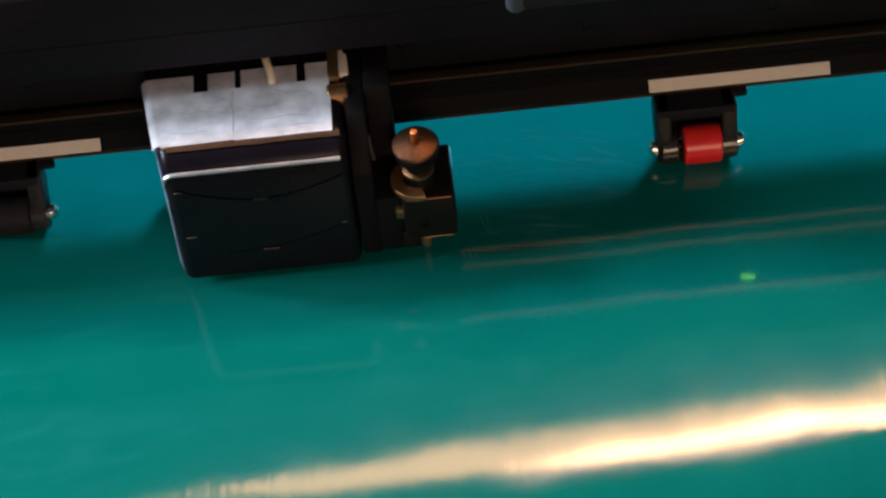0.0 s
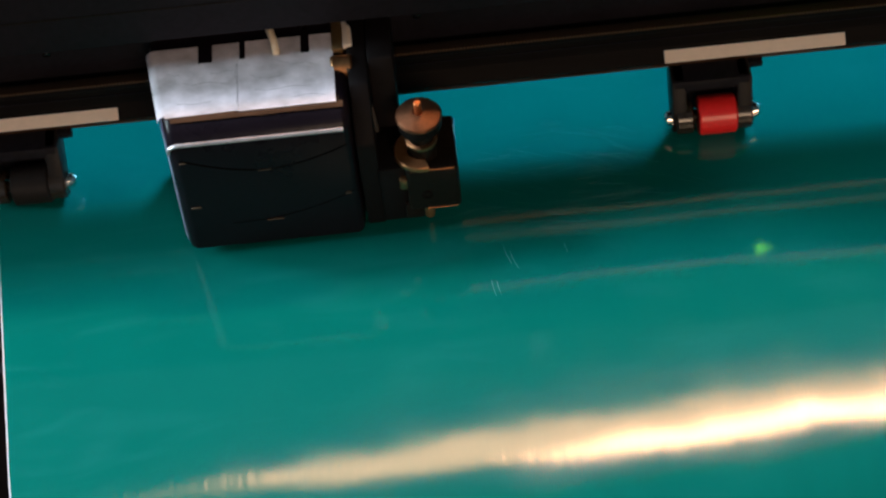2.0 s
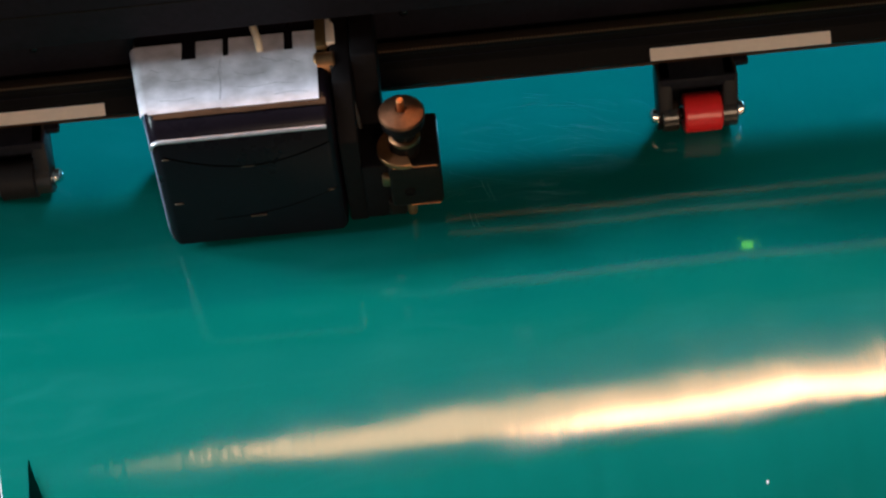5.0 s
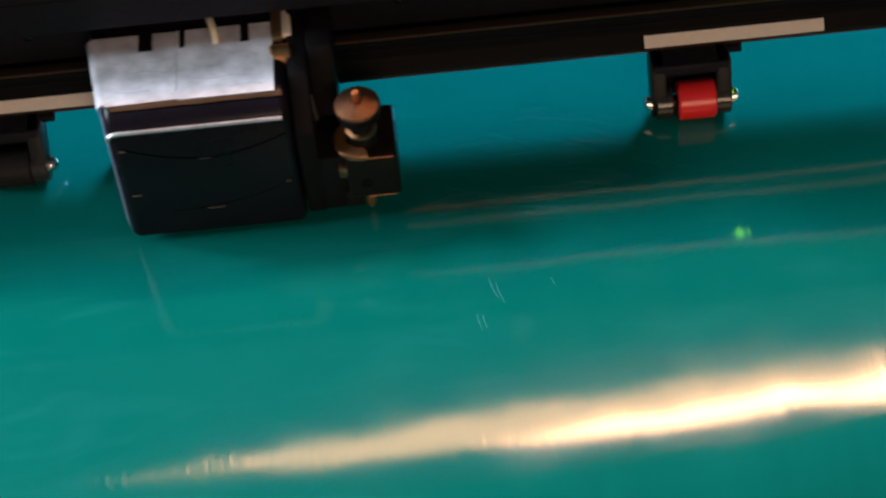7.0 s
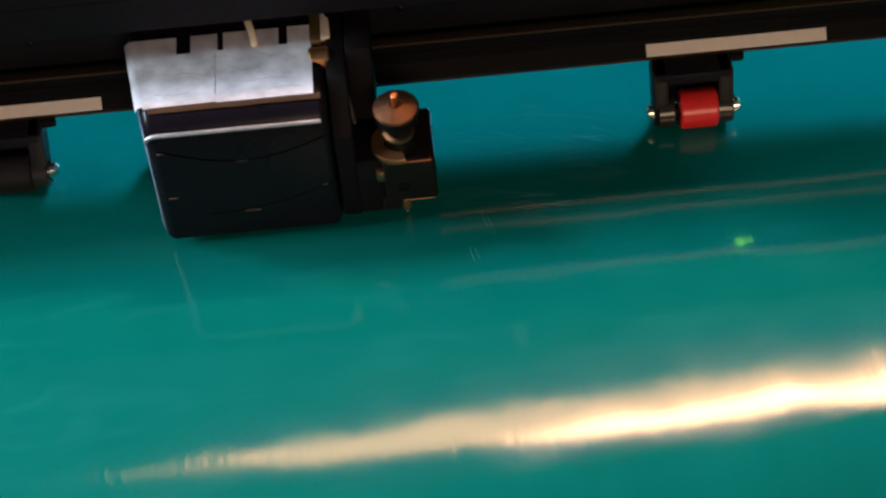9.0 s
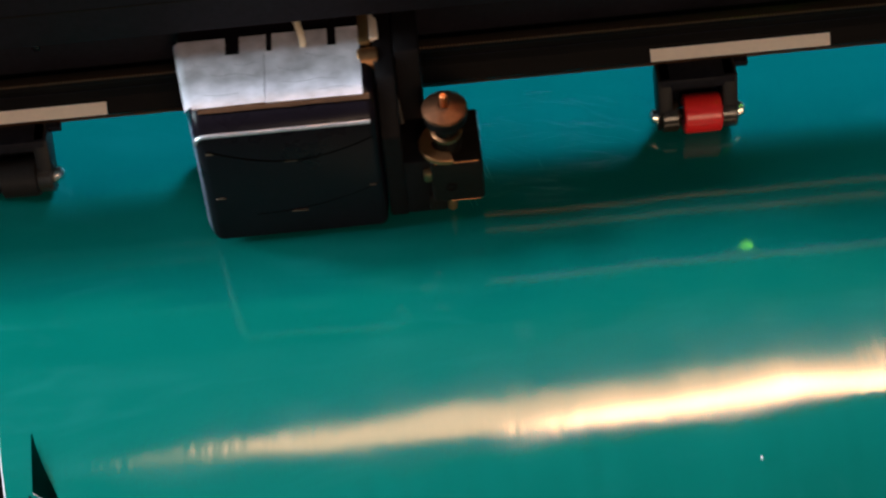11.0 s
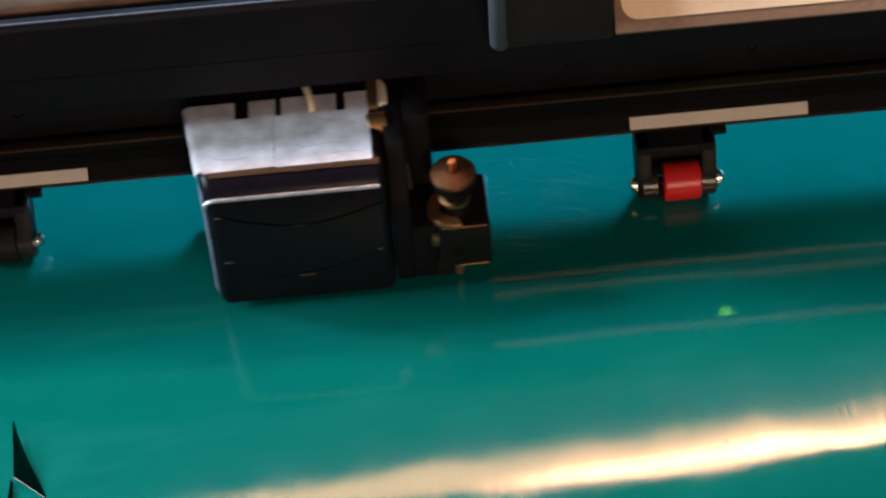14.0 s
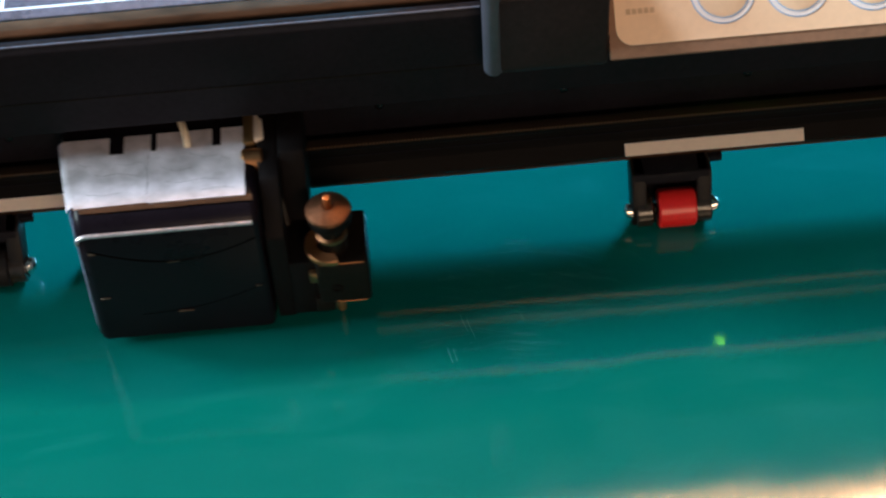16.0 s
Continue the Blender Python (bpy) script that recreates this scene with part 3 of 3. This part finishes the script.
    part("cap", lathe([(5.2, 40.8), (5.75, 41.0), (5.8, 41.5), (5.5, 41.95), (2.2, 42.9), (1.5, 43.0), (1.2, 42.6)], at(cx, cy, 0), 60), CAP, holder, "turned bronze cap")
    part("plunger", lathe([(0.95, 41.5), (0.95, 46.2), (0.7, 46.5)], at(cx, cy, 0), 20), COPPER, holder, "bright copper plunger")
    tip = part("blade_tip", lathe([(0.7, 1.0), (1.15, 1.3), (1.3, 2.2), (1.3, 11.4)], at(cx, cy, 0), 24), BRASS, holder, "dull brass holder tip")
    part("blade", lathe([(0.1, 0.2), (0.3, 0.7), (0.3, 1.3)], at(cx, cy, 0), 12), STEEL, tip)
    return car


# ---------------------------------------------------------------- sheet
FLAT = -57.0
CURVE = 0.0020
STEEP = 40.0


def fall(y, x=-70.0):
    """Height of the film at y: flat on the platen, then bending down over its front edge, ever more steeply, and sooner where x is greater."""
    d = max(0.0, FLAT + 0.5 + (x + 70) * (0.062 if x > -70 else 0.10) - y)
    ragged = 1 + 0.9 * min(1.0, max(0.0, (-20 - x) / 60))
    bend = STEEP - 0.035 * max(0.0, x + 10) + 1.1 * noise.noise((x * 0.045, 1.7, 0.0))
    bend += ragged * (1.8 * noise.noise((x * 0.22, 5.2, 0.0)) + 1.5 * noise.noise((x * 0.55, 8.1, 0.0))) / (1 + (max(0.0, d - STEEP) / 6) ** 2)
    steep = min(max(0.0, d - bend), 50.0)
    far = max(0.0, d - bend - 50.0)
    return -0.5 * CURVE * d * d * (1 if d < 80 else 0) - (0.5 * CURVE * 6400 + CURVE * 80 * (d - 80) if d >= 80 else 0) - 0.009 * steep * steep - 0.9 * far


def edge_x(y):
    y = max(-110, min(0, y))
    return -193.0 - 0.095 * y + 0.002 * max(0, -75 - y) ** 2


def build_sheet():
    sheet = thing("vinyl_sheet", "glossy teal vinyl sheet on white backing paper", "vinyl sheet")

    def film(z, thick, grow):
        bm = bmesh.new()
        xs = [i / 280 for i in range(281)]
        ys = [140 - 5 * i for i in range(34)] + [-30 - 0.8 * i for i in range(125)] + [-130 - 5 * i for i in range(21)]
        grids = []
        for dz in (0, -thick):
            g = []
            for y in ys:
                row = []
                for u in xs:
                    xa = edge_x(y) - grow
                    x = xa + u * (165 + grow - xa)
                    wob = 0.25 * noise.noise((x * 0.012, y * 0.03, 3.1)) * min(1, max(0, (-y - 30) / 40))
                    row.append(bm.verts.new((x, y, z + dz + fall(y, x) + wob)))
                g.append(row)
            grids.append(g)
        top, low = grids
        for g in grids:
            for i in range(len(ys) - 1):
                for j in range(len(xs) - 1):
                    bm.faces.new((g[i][j], g[i + 1][j], g[i + 1][j + 1], g[i][j + 1]))
        for j in (0, len(xs) - 1):
            for i in range(len(ys) - 1):
                bm.faces.new((top[i][j], top[i + 1][j], low[i + 1][j], low[i][j]))
        return bm

    part("film", film(0.0, 0.12, 0), VINYL, sheet, "glossy teal vinyl film")
    part("backing", film(-0.14, 0.2, 0.4), BACKING, sheet, "white backing paper showing along the edge")
    # hairline scuffs, in loose sheaves of arcs
    rng = random.Random(5)
    bms = []
    for i in range(40):
        cx, cy, a = rng.gauss(-40, 13), rng.uniform(-22, 14), rng.uniform(2.6, 3.25)
        for k in range(rng.randint(3, 6)):
            x, y, ln, bend = cx + rng.uniform(-6, 6), cy + rng.uniform(-3, 3), rng.uniform(3, 11), rng.uniform(-0.03, 0.05)
            pts = []
            for j in range(7):
                u = ln * (j / 6 - 0.5)
                pts.append((x + u * math.cos(a) - bend * u * u * math.sin(a), max(-55, y + u * math.sin(a) + bend * u * u * math.cos(a)), 0.01))
            bms.append(tube(pts, 0.013, 5))
    tagged(part("scuff", merge(*bms), SCUFF, sheet), kind="stuff")
    return sheet


def build_marks():
    marks = thing("film_cutting", "thin cut lines and a curled flap of teal film", "cut film")
    # lifted corner of weeded film
    bm = bmesh.new()
    rows_ = []
    for i in range(13):
        u = i / 12
        y = -78.6 - 22 * u
        xl, xr = -177.2 + 1.0 * u, -176.8 + 8.9 * u ** 1.2
        row = []
        for k in range(9):
            x, yy = xr + (xl - xr) * k / 8, y + 6.0 * u * k / 8
            row.append(bm.verts.new((x, yy, -1.6 + 0.04 * (yy + 97) - 0.27 * (x + 167.8) + 0.18 * u * math.sin(math.pi * k / 8))))
        rows_.append(row)
    for p, q in zip(rows_, rows_[1:]):
        for k in range(8):
            bm.faces.new((p[k], q[k], q[k + 1], p[k + 1]))
    rim = [v.co + Vector((0, 0, 0.05)) for v in rows_[-1]]
    bmesh.ops.solidify(bm, geom=bm.faces[:], thickness=0.12)
    flap = part("lifted_flap", bm, VINYL, marks, "curled flap of cut film")
    part("flap_rim", tube(rim, 0.075, 6), BACKING, flap, "pale cut rim")
    # black sliver laid on the film for the shaded gap that the flap has left open
    bm = bmesh.new()
    low = []
    for i in range(7):
        u = i / 6
        y = -94.2 - 18 * u
        row = [(-177.4 - 2.2 * u ** 1.4, y), (-176.7 - 0.4 * u + 2.2 * u * (1 - u), y - 0.6)]
        low.append([bm.verts.new((x, yy, fall(yy, x) + 0.06)) for x, yy in row])
    for p, q in zip(low, low[1:]):
        bm.faces.new((p[0], q[0], q[1], p[1]))
    bmesh.ops.solidify(bm, geom=bm.faces[:], thickness=0.05)
    part("slit_shade", bm, GROOVE, marks, "black sliver standing in for the shaded gap by the flap")
    for x, y, s in ((-0.5, -102, 0.5),):
        part("film_chip", block(x - s * 0.5, x + s * 0.5, y - s, y + s, fall(y), fall(y) + 0.15, 0.05, 1), BACKING, marks)
    for x, y, dx, ln in ((-60.0, -5.2, 1.8, 6.0), (-58.3, -6.6, 1.6, 6.4), (-64.0, -15.6, 0.9, 5.0), (-62.6, -16.0, 0.8, 4.2), (-44.2, -6.6, 0.6, 2.6)):
        pts = [(x + dx * (k / 6) ** 1.5, y - ln * k / 6, 0.02) for k in range(7)]
        part("cut_line", tube(pts, 0.036, 6), CUT, marks)
    return marks


build_room()
build_cutter()
build_roller(0)
build_roller(-183.2, True)
carriage = build_carriage()
sheet = build_sheet()
marks = build_marks()


# ---------------------------------------------------------------- what moves
def motions():
    across = [
        (0.0, -135.0), (0.1, -133.0), (0.2, -127.8), (0.3, -123.0), (0.4, -121.8), (0.5, -140.2), (0.6, -142.8), (0.8, -142.8),
        (0.9, -145.0), (1.0, -148.7), (1.1, -153.0), (1.2, -154.8), (1.3, -150.0), (1.4, -145.8), (1.5, -142.6), (1.7, -142.8),
        (1.8, -143.4), (1.9, -142.0), (2.0, -138.2), (2.2, -138.0), (2.3, -136.8), (2.4, -133.2), (2.5, -130.7), (2.6, -125.4),
        (2.7, -125.4), (2.8, -131.4), (2.9, -135.6), (3.0, -137.7), (3.1, -135.6), (3.2, -135.6), (5.3, -139.2), (5.4, -139.2),
        (5.5, -146.4), (5.6, -148.8), (5.8, -148.2), (5.9, -149.0), (6.0, -153.5), (6.1, -156.6), (6.2, -156.6), (6.3, -154.2),
        (6.4, -151.2), (6.5, -148.1), (6.6, -144.6), (6.7, -139.2), (6.8, -142.8), (6.9, -145.2), (7.0, -148.7), (7.1, -154.2),
        (7.2, -159.0), (7.3, -157.8), (7.4, -157.2), (7.5, -157.0), (7.6, -151.8), (7.7, -148.8), (7.8, -146.4), (7.9, -142.2),
        (8.0, -141.1), (8.1, -143.4), (8.2, -147.0), (8.3, -149.4), (8.4, -154.2), (8.5, -157.5), (8.6, -157.2), (8.7, -142.2),
        (10.8, -133.8), (10.9, -131.4), (11.0, -128.7), (11.1, -124.2), (11.2, -120.6), (11.3, -120.6), (11.4, -124.8), (11.5, -129.2),
        (11.6, -131.4), (11.7, -133.8), (11.8, -137.4), (11.9, -134.4), (12.0, -121.0), (12.1, -118.8), (12.3, -117.6), (12.4, -115.8),
        (12.5, -113.6), (12.6, -107.4), (12.7, -103.8), (12.8, -100.8), (12.9, -99.0), (13.0, -97.4), (13.1, -91.8), (13.2, -87.6),
        (13.3, -85.2), (13.4, -88.2), (13.5, -96.0), (13.6, -98.4), (13.7, -103.8), (13.8, -109.2), (13.9, -114.0), (14.0, -121.6),
        (14.1, -124.8), (14.2, -130.2), (14.3, -128.4), (14.4, -124.8), (14.5, -122.4), (14.6, -118.0), (14.7, -126.0), (14.8, -130.2),
        (14.9, -130.8), (15.0, -131.6), (15.1, -132.0), (15.2, -140.0), (15.3, -141.6), (15.4, -141.0), (15.5, -142.4), (15.6, -144.0),
        (15.7, -146.4), (15.8, -150.0), (15.9, -153.6), (16.0, -150.9),
    ]
    walk(carriage, [(t, pose(x * MM, 0, 0)) for t, x in across])
    feed = [
        (0.0, -0.0), (0.3, 1.9), (0.4, -2.8), (0.5, -42.5), (0.6, -7.5), (1.0, -13.8), (1.5, -10.0), (2.0, -8.7),
        (2.5, -3.4), (3.0, 1.3), (3.2, -0.0), (5.3, -0.0), (5.4, 1.7), (5.5, -20.4), (5.6, -9.4), (6.0, -8.1),
        (6.5, -13.6), (7.0, -9.1), (7.5, -7.9), (8.0, -2.5), (8.5, -16.6), (8.7, -8.5), (10.8, 0.9), (11.0, 1.3),
        (11.5, 4.7), (12.0, 5.3), (12.5, 5.1), (13.0, 2.5), (13.5, 0.9), (14.0, 4.9), (14.5, 3.6), (15.0, 4.7),
        (15.5, -6.8), (16.0, -18.5),
    ]
    walk(sheet, [(t, pose(0, y * MM, 0)) for t, y in feed])
    drawn = [
        (0.0, -7.0), (0.3, -6.0), (0.4, -10.0), (0.5, -25.0), (0.6, -32.0), (0.7, -33.5), (1.0, -37.5), (1.2, -38.0),
        (1.4, -43.0), (1.5, -46.0), (1.6, -40.7), (1.7, -36.5), (1.8, -33.0), (1.9, -31.0), (2.0, -27.0), (2.5, -19.0),
        (3.0, -12.0), (3.2, -14.0), (5.3, -6.0), (5.4, -11.7), (5.5, -35.0), (5.6, -41.0), (5.7, -40.0), (6.0, -39.0),
        (6.3, -43.5), (6.5, -47.4), (6.7, -49.6), (6.8, -46.8), (6.9, -43.0), (7.0, -42.7), (7.1, -36.0), (7.5, -36.6),
        (7.8, -33.8), (8.0, -28.0), (8.3, -31.5), (8.5, -38.3), (8.6, -35.0), (8.7, -29.0), (10.8, -1.3), (10.9, -1.0),
        (11.0, 0.0), (11.1, 7.0), (11.2, 12.0), (11.3, 12.0), (11.4, 11.0), (11.5, 10.0), (11.6, 8.0), (11.7, 4.0),
        (11.8, 0.0), (11.9, 5.5), (12.0, 11.6), (12.2, 14.0), (12.3, 14.5), (12.5, 10.0), (12.7, 8.7), (12.9, 0.7),
        (13.0, -4.5), (13.2, -10.0), (13.5, 4.6), (14.0, 22.6), (14.2, 24.0), (14.5, 12.5), (14.8, 25.0), (15.0, 26.0),
        (15.1, 20.0), (15.2, 8.0), (15.3, -5.0), (15.5, -10.0), (16.0, -20.0),
    ]
    walk(marks, [(t, pose(0, y * MM, 0.065 * max(0, y) * MM)) for t, y in drawn])


motions()
